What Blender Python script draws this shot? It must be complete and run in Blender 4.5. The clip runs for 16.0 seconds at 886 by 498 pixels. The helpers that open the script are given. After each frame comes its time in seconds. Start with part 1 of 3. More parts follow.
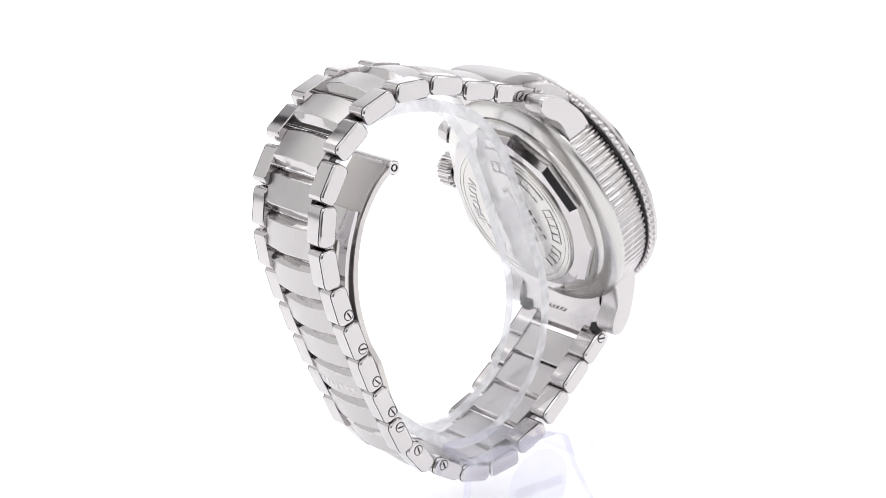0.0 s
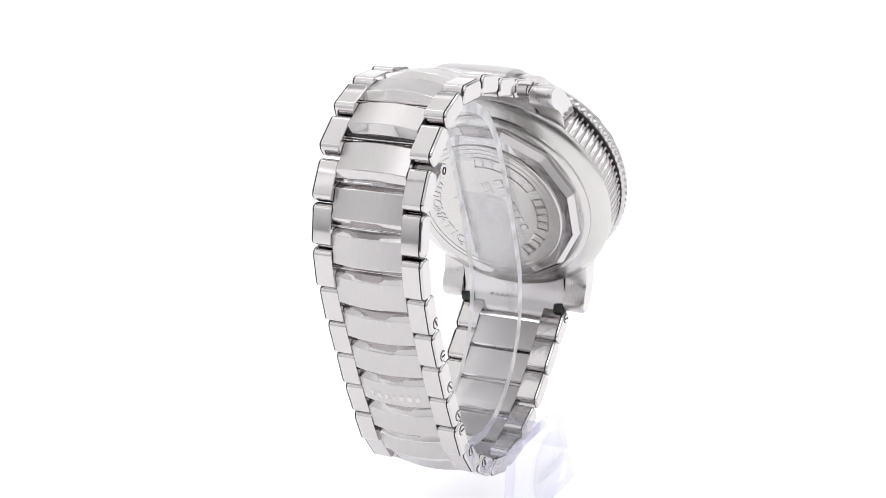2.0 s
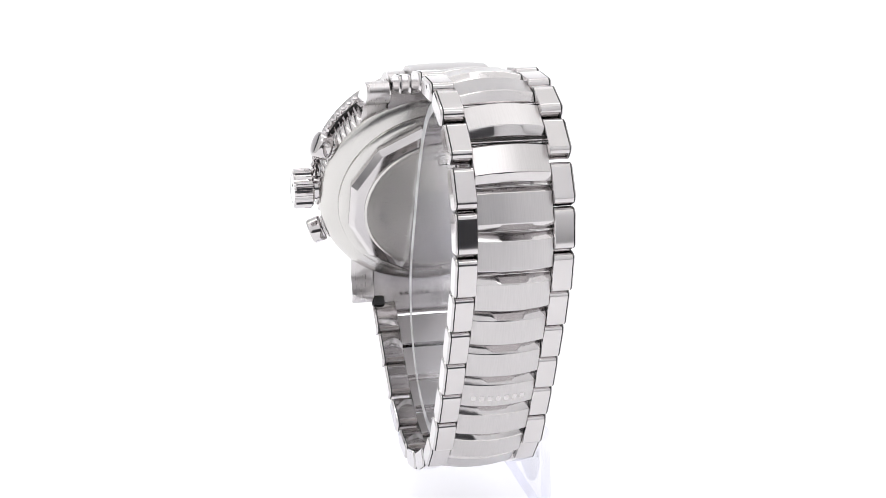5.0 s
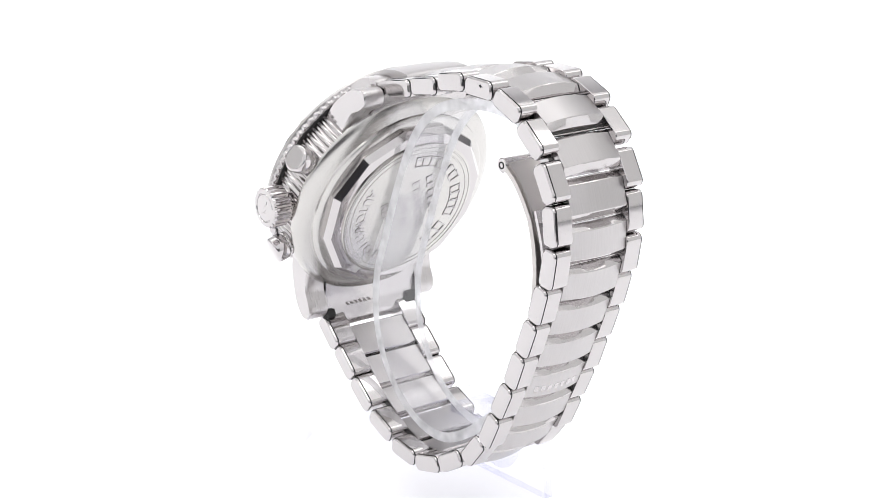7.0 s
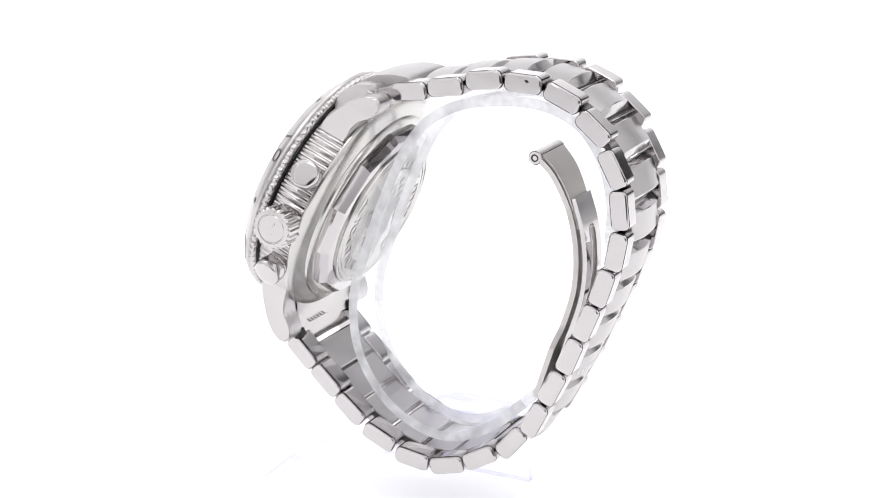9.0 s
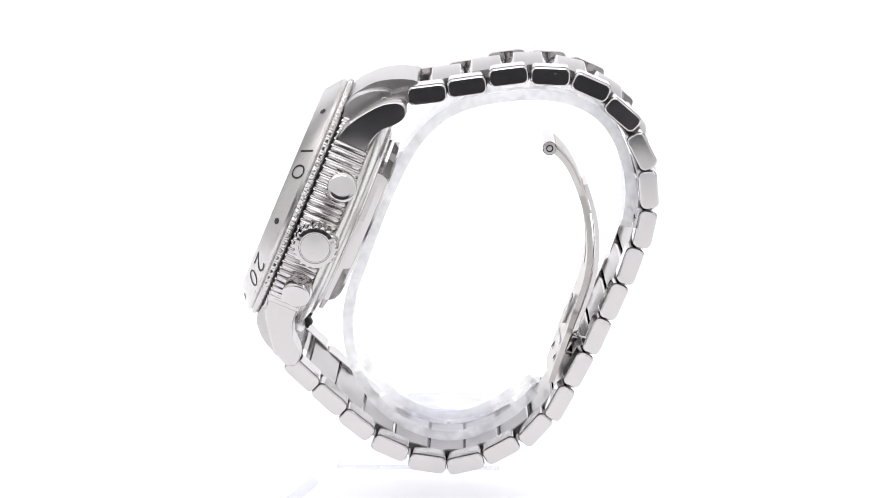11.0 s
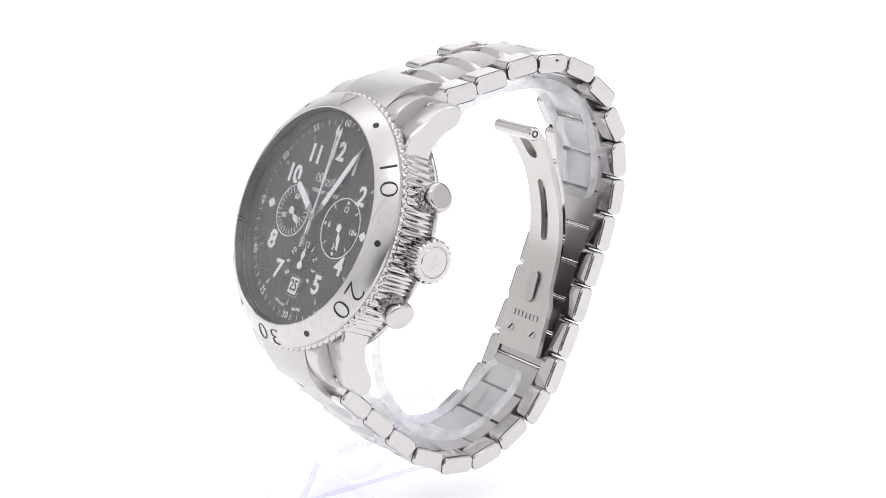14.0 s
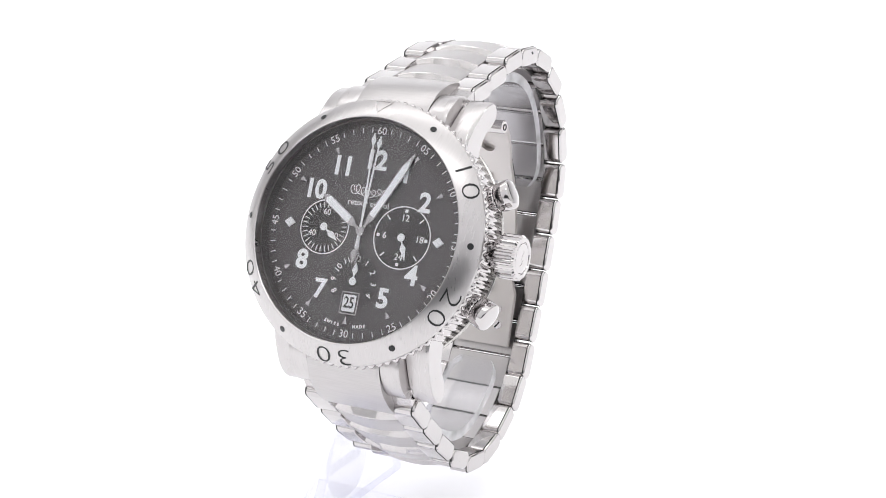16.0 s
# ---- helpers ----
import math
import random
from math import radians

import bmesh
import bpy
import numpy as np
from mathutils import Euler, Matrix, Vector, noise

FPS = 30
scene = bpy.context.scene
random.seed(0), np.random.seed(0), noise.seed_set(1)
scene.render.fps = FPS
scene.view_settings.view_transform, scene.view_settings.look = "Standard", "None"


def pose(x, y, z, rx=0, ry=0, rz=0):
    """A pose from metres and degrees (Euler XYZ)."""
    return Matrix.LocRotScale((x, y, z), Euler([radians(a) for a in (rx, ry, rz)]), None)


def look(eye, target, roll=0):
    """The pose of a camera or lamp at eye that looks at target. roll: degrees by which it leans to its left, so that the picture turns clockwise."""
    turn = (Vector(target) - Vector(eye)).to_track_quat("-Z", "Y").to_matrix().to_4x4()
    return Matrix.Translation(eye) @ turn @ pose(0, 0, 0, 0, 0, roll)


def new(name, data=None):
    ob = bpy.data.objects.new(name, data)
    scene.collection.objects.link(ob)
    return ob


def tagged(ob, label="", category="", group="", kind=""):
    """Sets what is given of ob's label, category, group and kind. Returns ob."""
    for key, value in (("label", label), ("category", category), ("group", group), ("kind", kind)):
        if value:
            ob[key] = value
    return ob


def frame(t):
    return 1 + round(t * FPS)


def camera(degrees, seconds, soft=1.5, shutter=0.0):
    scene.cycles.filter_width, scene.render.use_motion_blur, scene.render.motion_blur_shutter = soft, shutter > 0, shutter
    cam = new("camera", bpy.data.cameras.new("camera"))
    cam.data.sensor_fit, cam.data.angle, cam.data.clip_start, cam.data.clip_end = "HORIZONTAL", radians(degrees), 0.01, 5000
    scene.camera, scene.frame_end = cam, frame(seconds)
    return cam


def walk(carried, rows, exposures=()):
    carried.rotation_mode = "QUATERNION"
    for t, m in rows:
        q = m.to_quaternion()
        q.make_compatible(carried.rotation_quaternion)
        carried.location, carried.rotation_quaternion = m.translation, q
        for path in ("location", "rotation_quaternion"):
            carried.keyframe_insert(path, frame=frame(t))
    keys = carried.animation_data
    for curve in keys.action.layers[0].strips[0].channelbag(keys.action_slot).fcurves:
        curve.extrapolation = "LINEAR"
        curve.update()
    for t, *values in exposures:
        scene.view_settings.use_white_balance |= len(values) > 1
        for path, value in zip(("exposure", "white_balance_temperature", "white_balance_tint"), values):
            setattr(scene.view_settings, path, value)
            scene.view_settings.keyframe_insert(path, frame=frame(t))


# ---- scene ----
cam = camera(29.143, 16.0, soft=0.55)
EYE = Vector((0.0, -0.2703, 0.12633))
AIM = EYE + Vector((-0.00248, 0.96019, -0.27937))
walk(cam, [(0.0, look(EYE, AIM, 0.0)), (16.0, look(EYE, AIM, 0.0))], exposures=[(0.0, 0.0), (16.0, 0.0)])

# ---- light: a white sweep between large softboxes ----
world = bpy.data.worlds.new("studio_world")
world.use_nodes = True
world.node_tree.nodes["Background"].inputs[0].default_value = (0.95, 0.96, 1.0, 1)
world.node_tree.nodes["Background"].inputs[1].default_value = 0.3
scene.world = world


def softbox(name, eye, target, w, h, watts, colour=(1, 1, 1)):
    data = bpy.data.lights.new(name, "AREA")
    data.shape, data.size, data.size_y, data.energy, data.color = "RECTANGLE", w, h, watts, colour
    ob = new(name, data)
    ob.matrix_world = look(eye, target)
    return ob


softbox("softbox_top", (0, 0.04, 0.62), (0, 0.04, 0), 1.3, 0.82, 3.85)
softbox("softbox_left", (-0.62, 0.03, 0.31), (0, 0.03, 0.25), 0.82, 0.58, 1.2)
softbox("softbox_right", (0.62, 0.03, 0.31), (0, 0.03, 0.25), 0.82, 0.58, 1.2)
softbox("softbox_back", (0, 0.18, 0.60), (0, 0.75, 0.2), 1.0, 0.3, 1.7)
# unseen fill, added so the steel reflects a less dark room
softbox("room_fill", (0, -1.25, 1.85), (0, -1.25, 0), 1.4, 1.2, 11.0)


# ---- materials ----
def material(name, colour, rough=0.5, metal=0.0, grain=0.0, grain_scale=(400, 400, 400), bump=0.0, stain=0.0, stain_scale=60.0, streak=0.0, **extra):
    m = bpy.data.materials.new(name)
    m.use_nodes = True
    nt = m.node_tree
    b = nt.nodes["Principled BSDF"]
    b.inputs["Base Color"].default_value = (*colour, 1)
    b.inputs["Roughness"].default_value = rough
    b.inputs["Metallic"].default_value = metal
    for key, value in extra.items():
        b.inputs[key.replace("_", " ")].default_value = value
    if grain or bump or stain:
        tc = nt.nodes.new("ShaderNodeTexCoord")
        mp = nt.nodes.new("ShaderNodeMapping")
        mp.inputs["Scale"].default_value = grain_scale
        nt.links.new(tc.outputs["Object"], mp.inputs["Vector"])
        fine = nt.nodes.new("ShaderNodeTexNoise")
        fine.inputs["Scale"].default_value = 1.0
        fine.inputs["Detail"].default_value = 3.0
        nt.links.new(mp.outputs["Vector"], fine.inputs["Vector"])
        broad = nt.nodes.new("ShaderNodeTexNoise")
        broad.inputs["Scale"].default_value = stain_scale
        nt.links.new(tc.outputs["Object"], broad.inputs["Vector"])
        if grain or stain:
            add = nt.nodes.new("ShaderNodeMath")
            add.operation = "MULTIPLY_ADD"
            nt.links.new(fine.outputs["Fac"], add.inputs[0])
            add.inputs[1].default_value = grain
            add.inputs[2].default_value = rough - grain / 2
            two = nt.nodes.new("ShaderNodeMath")
            two.operation = "MULTIPLY_ADD"
            nt.links.new(broad.outputs["Fac"], two.inputs[0])
            two.inputs[1].default_value = stain
            nt.links.new(add.outputs[0], two.inputs[2])
            nt.links.new(two.outputs[0], b.inputs["Roughness"])
        if streak:
            ramp = nt.nodes.new("ShaderNodeMix")
            ramp.data_type = "RGBA"
            ramp.inputs[6].default_value = (*[c * (1 - streak) for c in colour], 1)
            ramp.inputs[7].default_value = (*[min(1, c * (1 + streak)) for c in colour], 1)
            spread = nt.nodes.new("ShaderNodeMapRange")
            spread.inputs["From Min"].default_value, spread.inputs["From Max"].default_value = 0.3, 0.7
            nt.links.new(fine.outputs["Fac"], spread.inputs["Value"])
            nt.links.new(spread.outputs[0], ramp.inputs[0])
            nt.links.new(ramp.outputs[2], b.inputs["Base Color"])
        if bump:
            bp = nt.nodes.new("ShaderNodeBump")
            bp.inputs["Strength"].default_value = bump
            bp.inputs["Distance"].default_value = 0.00003
            nt.links.new(fine.outputs["Fac"], bp.inputs["Height"])
            nt.links.new(bp.outputs["Normal"], b.inputs["Normal"])
    return m


def sunburst(m):
    """Fine radial brushing about the object's z axis."""
    nt = m.node_tree
    b = nt.nodes["Principled BSDF"]
    b.inputs["Anisotropic"].default_value = 0.75
    tangent = nt.nodes.new("ShaderNodeTangent")
    tangent.direction_type, tangent.axis = "RADIAL", "Z"
    nt.links.new(tangent.outputs[0], b.inputs["Tangent"])
    return m


STEEL = (0.574, 0.551, 0.550)
POLISHED = material("polished_steel", STEEL, 0.06, 1.0, grain=0.03, stain=0.04, stain_scale=300)
BRIGHT = material("mirror_polished_steel", STEEL, 0.03, 1.0, stain=0.03, stain_scale=200)
SATIN = material("brushed_steel_lengthwise", (0.518, 0.498, 0.498), 0.30, 1.0, grain=0.16, grain_scale=(250, 9000, 600), bump=0.2, stain=0.05, stain_scale=250, streak=0.05)
CASE_SATIN = material("brushed_case_steel", STEEL, 0.27, 1.0, grain=0.14, grain_scale=(9000, 350, 350), bump=0.15, stain=0.05, streak=0.04)
BACK = material("engraved_back_steel", (0.60, 0.585, 0.565), 0.20, 1.0, grain=0.06, grain_scale=(4000, 4000, 4000), stain=0.08, stain_scale=120)
INNER = material("inner_link_steel", STEEL, 0.22, 1.0, grain=0.08, grain_scale=(800, 9000, 800), stain=0.06)
LINK_BEVEL = material("polished_link_bevel", STEEL, 0.13, 1.0, grain=0.05, grain_scale=(800, 9000, 800), stain=0.05)
BLADE_STEEL = material("matt_blade_steel", (0.585, 0.555, 0.540), 0.33, 1.0, grain=0.06, grain_scale=(3000, 3000, 900), stain=0.06, stain_scale=200)
BLACK = material("black_enamel", (0.012, 0.012, 0.013), 0.35, grain=0.05)
GROOVE = material("dark_gap", (0.02, 0.02, 0.02), 0.6, grain=0.1)
DIAL = sunburst(material("anthracite_sunburst_dial", (0.115, 0.104, 0.104), 0.38, 0.55, stain=0.04, stain_scale=150))
SUBDIAL = material("dark_subdial", (0.060, 0.054, 0.053), 0.40, 0.3, stain=0.04)
LUME = material("white_lume", (0.95, 0.96, 0.96), 0.55, grain=0.08, grain_scale=(5000, 5000, 5000))
WHITE = material("white_print", (0.92, 0.92, 0.92), 0.5, grain=0.05)


def clear_plastic(name, tint, milky, rough, mirror=0.035):
    """Clear plastic: tinted see-through, a little milky, with a sharp gloss."""
    m = bpy.data.materials.new(name)
    m.use_nodes = True
    nt = m.node_tree
    out = nt.nodes["Material Output"]
    nt.nodes.remove(nt.nodes["Principled BSDF"])
    see, milk, gloss = (nt.nodes.new(k) for k in ("ShaderNodeBsdfTransparent", "ShaderNodeBsdfDiffuse", "ShaderNodeBsdfGlossy"))
    see.inputs["Color"].default_value = (*tint, 1)
    milk.inputs["Color"].default_value = (0.97, 0.97, 0.985, 1)
    gloss.inputs["Roughness"].default_value = rough
    tc, cloud = nt.nodes.new("ShaderNodeTexCoord"), nt.nodes.new("ShaderNodeTexNoise")
    cloud.inputs["Scale"].default_value = 220.0
    nt.links.new(tc.outputs["Object"], cloud.inputs["Vector"])
    amount = nt.nodes.new("ShaderNodeMath")
    amount.operation = "MULTIPLY"
    amount.inputs[1].default_value = milky * 2
    nt.links.new(cloud.outputs["Fac"], amount.inputs[0])
    one, two, fres = nt.nodes.new("ShaderNodeMixShader"), nt.nodes.new("ShaderNodeMixShader"), nt.nodes.new("ShaderNodeMath")
    lw, steep = nt.nodes.new("ShaderNodeLayerWeight"), nt.nodes.new("ShaderNodeMath")
    steep.operation, fres.operation = "POWER", "MULTIPLY_ADD"
    steep.inputs[1].default_value, fres.inputs[1].default_value, fres.inputs[2].default_value = 3.0, 0.45, mirror
    nt.links.new(lw.outputs["Facing"], steep.inputs[0])
    nt.links.new(steep.outputs[0], fres.inputs[0])
    nt.links.new(amount.outputs[0], one.inputs[0])
    nt.links.new(see.outputs[0], one.inputs[1])
    glow, both = nt.nodes.new("ShaderNodeBsdfTranslucent"), nt.nodes.new("ShaderNodeMixShader")
    glow.inputs["Color"].default_value = (0.98, 0.98, 1.0, 1)
    nt.links.new(milk.outputs[0], both.inputs[1])
    nt.links.new(glow.outputs[0], both.inputs[2])
    nt.links.new(both.outputs[0], one.inputs[2])
    nt.links.new(fres.outputs[0], two.inputs[0])
    nt.links.new(one.outputs[0], two.inputs[1])
    nt.links.new(gloss.outputs[0], two.inputs[2])
    nt.links.new(two.outputs[0], out.inputs["Surface"])
    return m


# milk in the first two also paints the white haze they reflect
ACRYLIC = clear_plastic("clear_acrylic", (0.985, 0.985, 0.995), 0.045, 0.03)
CLEAR = clear_plastic("thin_clear_acrylic", (0.980, 0.980, 0.998), 0.03, 0.03)
FAINT = clear_plastic("polished_cut_edge", (0.90, 0.90, 0.975), 0.14, 0.1)
FROST = clear_plastic("cut_acrylic_edge", (0.985, 0.985, 0.995), 0.66, 0.15)
# near-black steel that paints the shade in link gaps and grooves
GAP_SHADE = material("gap_shade_steel", (0.10, 0.098, 0.095), 0.5, 0.7, grain=0.1, grain_scale=(4000, 4000, 4000))
SAPPHIRE = clear_plastic("coated_sapphire_crystal", (0.985, 0.985, 0.99), 0.0, 0.0, 0.015)
# the emission is an added glow that washes shadows off the sweep
PAPER = material("glowing_white_sweep", (0.86, 0.86, 0.87), 0.75, grain=0.1, grain_scale=(300, 300, 300), bump=0.05, stain=0.05, stain_scale=4, Emission_Color=(0.97, 0.97, 1.0, 1.0), Emission_Strength=0.36)
ROOM = material("mid_grey_room_paint", (0.36, 0.36, 0.38), 0.8, grain=0.1, grain_scale=(60, 60, 60), stain=0.1, stain_scale=2)
FLOORING = material("dark_grey_room_floor", (0.15, 0.15, 0.16), 0.6, grain=0.1, grain_scale=(30, 30, 30), stain=0.1, stain_scale=2)


# ---- mesh helpers, in millimetres ----
def finish(bm, mat, name, sharp=32):
    bmesh.ops.recalc_face_normals(bm, faces=bm.faces)
    for v in bm.verts:
        v.co *= 0.001
    for f in bm.faces:
        f.smooth = True
    for e in bm.edges:
        if len(e.link_faces) == 2 and e.calc_face_angle(0) > radians(sharp):
            e.smooth = False
    me = bpy.data.meshes.new(name)
    bm.to_mesh(me)
    bm.free()
    me.materials.append(mat)
    return me


def part(name, bm, mat, parent, label="", at=None, sharp=32):
    me = bm if isinstance(bm, bpy.types.Mesh) else finish(bm, mat, name, sharp)
    ob = new(name, me)
    ob.parent = parent
    if at is not None:
        ob.matrix_local = at
    if me.materials and me.materials[0] in (ACRYLIC, CLEAR):
        ob.visible_shadow = False
    return tagged(ob, label)


def mm(x, y, z):
    return Matrix.Translation((x * 0.001, y * 0.001, z * 0.001))


def loft(rings, closed=True, caps=True, bm=None):
    """Skin a row of rings of points."""
    bm = bm or bmesh.new()
    vs = [[bm.verts.new(p) for p in ring] for ring in rings]
    n = len(vs[0])
    for a, b in zip(vs, vs[1:]):
        for i in range(n if closed else n - 1):
            j = (i + 1) % n
            bm.faces.new((a[i], a[j], b[j], b[i]))
    if caps:
        bm.faces.new(list(reversed(vs[0])))
        bm.faces.new(vs[-1])
    return bm


def lathe(profile, n=128, wave=None, close=False, bm=None):
    """Turn (r, z) pairs about z. wave(i, angle) gives a change of radius for the point."""
    bm = bm or bmesh.new()
    rows = []
    for i, (r, z) in enumerate(profile):
        row = []
        for k in range(n):
            a = 2 * math.pi * k / n
            q = r + (wave(i, a) if wave else 0)
            row.append(bm.verts.new((q * math.cos(a), q * math.sin(a), z)))
        rows.append(row)
    pairs = list(zip(rows, rows[1:])) + ([(rows[-1], rows[0])] if close else [])
    for a, b in pairs:
        for k in range(n):
            j = (k + 1) % n
            bm.faces.new((a[k], a[j], b[j], b[k]))
    if not close:
        bm.faces.new(list(reversed(rows[0])))
        bm.faces.new(rows[-1])
    return bm


def round_rect(w, h, r, n=4):
    pts = []
    for cx, cy, a0 in ((w / 2 - r, h / 2 - r, 0), (-w / 2 + r, h / 2 - r, 90), (-w / 2 + r, -h / 2 + r, 180), (w / 2 - r, -h / 2 + r, 270)):
        for k in range(n + 1):
            a = radians(a0 + 90 * k / n)
            pts.append((cx + r * math.cos(a), cy + r * math.sin(a)))
    return pts


def prism(outline, depth, bevel=0.0, bm=None, z0=0.0):
    """Extrude an outline in x, y along z, with bevelled rims."""
    cx = sum(p[0] for p in outline) / len(outline)
    cy = sum(p[1] for p in outline) / len(outline)
    size = max(math.hypot(p[0] - cx, p[1] - cy) for p in outline)
    k = 1 - bevel / size
    small = [(cx + (x - cx) * k, cy + (y - cy) * k) for x, y in outline]
    if bevel:
        rings = [(small, 0), (outline, bevel), (outline, depth - bevel), (small, depth)]
    else:
        rings = [(outline, 0), (outline, depth)]
    return loft([[(x, y, z0 + z) for x, y in o] for o, z in rings], bm=bm)


def disc(r, depth, n=32, bevel=0.0, bm=None, z0=0.0, x=0.0, y=0.0):
    return prism([(x + r * math.cos(2 * math.pi * k / n), y + r * math.sin(2 * math.pi * k / n)) for k in range(n)], depth, bevel, bm, z0)


def smooth_line(points, steps):
    """A Catmull-Rom line through points."""
    out = []
    p = [Vector(q) for q in points]
    p = [2 * p[0] - p[1]] + p + [2 * p[-1] - p[-2]]
    for i in range(1, len(p) - 2):
        for k in range(steps):
            t = k / steps
            out.append(0.5 * ((2 * p[i]) + (p[i + 1] - p[i - 1]) * t + (2 * p[i - 1] - 5 * p[i] + 4 * p[i + 1] - p[i + 2]) * t * t + (3 * p[i] - p[i - 1] - 3 * p[i + 1] + p[i + 2]) * t ** 3))
    out.append(p[-2])
    return out


GLYPHS = {}


def glyphs(word, size, bold=0.0, spread=1.0):
    """The outline of a word as a flat mesh with its centre at the origin, in millimetres."""
    key = (word, size, bold, spread)
    if key not in GLYPHS:
        cu = bpy.data.curves.new("writing", "FONT")
        cu.body, cu.size, cu.align_x, cu.align_y, cu.offset, cu.space_character = word, size, "CENTER", "CENTER", bold, spread
        cu.extrude, cu.resolution_u = 0.03, 3
        ob = new("writing", cu)
        bpy.context.view_layer.update()
        me = bpy.data.meshes.new_from_object(ob.evaluated_get(bpy.context.evaluated_depsgraph_get()))
        bpy.data.objects.remove(ob)
        GLYPHS[key] = me
    return GLYPHS[key]


def write(bm, word, size, m, bold=0.0, spread=1.0):
    start = len(bm.verts)
    bm.from_mesh(glyphs(word, size, bold, spread))
    bm.verts.ensure_lookup_table()
    for v in bm.verts[start:]:
        v.co = m @ v.co
    return bm


def bar(bm, w, h, m, depth=0.06):
    """A flat plate of size w x h, which stands for a letter."""
    vs = [bm.verts.new(m @ Vector((sx * w / 2, sy * h / 2, z))) for z in (0, depth) for sx, sy in ((-1, -1), (1, -1), (1, 1), (-1, 1))]
    for f in ((3, 2, 1, 0), (4, 5, 6, 7), (0, 1, 5, 4), (1, 2, 6, 5), (2, 3, 7, 6), (3, 0, 4, 7)):
        bm.faces.new([vs[i] for i in f])
    return bm


def clock(angle, r, z, turn=None):
    """A place on the dial: degrees clockwise from twelve. turn: the turn of what stands there, in degrees clockwise."""
    a = radians(angle)
    m = Matrix.Translation((r * math.sin(a), r * math.cos(a), z))
    return m @ Matrix.Rotation(-radians(angle if turn is None else turn), 4, "Z")


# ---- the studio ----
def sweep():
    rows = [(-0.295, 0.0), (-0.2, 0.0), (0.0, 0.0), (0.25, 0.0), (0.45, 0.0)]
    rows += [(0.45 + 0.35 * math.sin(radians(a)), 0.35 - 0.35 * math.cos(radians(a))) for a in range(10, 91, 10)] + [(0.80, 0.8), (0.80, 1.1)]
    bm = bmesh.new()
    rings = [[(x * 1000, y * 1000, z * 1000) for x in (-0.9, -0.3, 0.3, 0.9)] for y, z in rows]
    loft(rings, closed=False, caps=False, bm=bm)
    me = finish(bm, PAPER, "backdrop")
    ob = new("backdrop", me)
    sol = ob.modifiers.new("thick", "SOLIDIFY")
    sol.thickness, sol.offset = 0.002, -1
    return tagged(ob, "seamless white sweep with an added glow, under the watch", "backdrop", kind="structure")


def slab(name, x0, x1, y0, y1, z0, z1, mat, label):
    bm = bmesh.new()
    bmesh.ops.create_cube(bm, size=1.0, matrix=Matrix.Translation(((x0 + x1) * 500, (y0 + y1) * 500, (z0 + z1) * 500)) @ Matrix.Diagonal(((x1 - x0) * 1000, (y1 - y0) * 1000, (z1 - z0) * 1000, 1)))
    return tagged(new(name, finish(bm, mat, name)), label, name.split("_")[0], kind="structure")


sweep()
CLOTH = material("white_tent_cloth", (0.90, 0.90, 0.91), 0.85, grain=0.1, grain_scale=(900, 900, 900), bump=0.1, stain=0.05, stain_scale=5)
slab("curtain_left", -0.70, -0.19, -0.384, -0.380, -0.04, 0.63, CLOTH, "white front curtain of the light tent")
slab("curtain_right", 0.19, 0.70, -0.384, -0.380, -0.04, 0.63, CLOTH, "white front curtain of the light tent")
slab("curtain_top", -0.19, 0.19, -0.384, -0.380, 0.17, 0.63, CLOTH, "white front curtain over the camera's opening")
slab("wall_north", -2.0, 2.0, 1.5, 1.6, -0.75, 1.9, ROOM, "plain mid-grey studio wall behind the sweep")
slab("wall_south", -2.0, 2.0, -2.1, -2.0, -0.75, 1.9, ROOM, "plain mid-grey studio wall behind the camera")
slab("wall_east", 2.0, 2.1, -2.1, 1.6, -0.75, 1.9, ROOM, "plain mid-grey studio side wall")
slab("wall_west", -2.1, -2.0, -2.1, 1.6, -0.75, 1.9, ROOM, "plain mid-grey studio side wall")
slab("floor", -2.1, 2.1, -2.1, 1.6, -0.85, -0.75, FLOORING, "grey studio floor")
slab("ceiling", -2.1, 2.1, -2.1, 1.6, 1.9, 2.0, ROOM, "plain mid-grey studio ceiling")

# ---- the watch: its space has x to nine o'clock, y out of the dial's side, z up ----
watch = tagged(new("wristwatch"), "stainless steel chronograph wristwatch with anthracite dial on a clear stand", "watch")
TILT = radians(23.4)
CASE = mm(0, 25.85, 56.9) @ Matrix(((-1, 0, 0, 0), (0, -math.sin(TILT), math.cos(TILT), 0), (0, math.cos(TILT), math.sin(TILT), 0), (0, 0, 0, 1)))


# case
def mid_case():
    n = 96
    prof = [(17.0, -2.2), (19.4, -2.2), (19.6, -2.7), (19.85, -3.0), (19.85, -8.2), (19.6, -8.5), (19.2, -8.6), (17.0, -8.7)]
    amp = [0, 0, 0.05, 0.3, 0.3, 0.05, 0, 0]
    return lathe(prof, n * 8, lambda i, a: amp[i] * max(-1.0, min(0.5, 1.3 * math.cos(n * a))))


case = part("case_body", mid_case(), BRIGHT, watch, "polished case middle with fine vertical fluting", CASE, sharp=60)


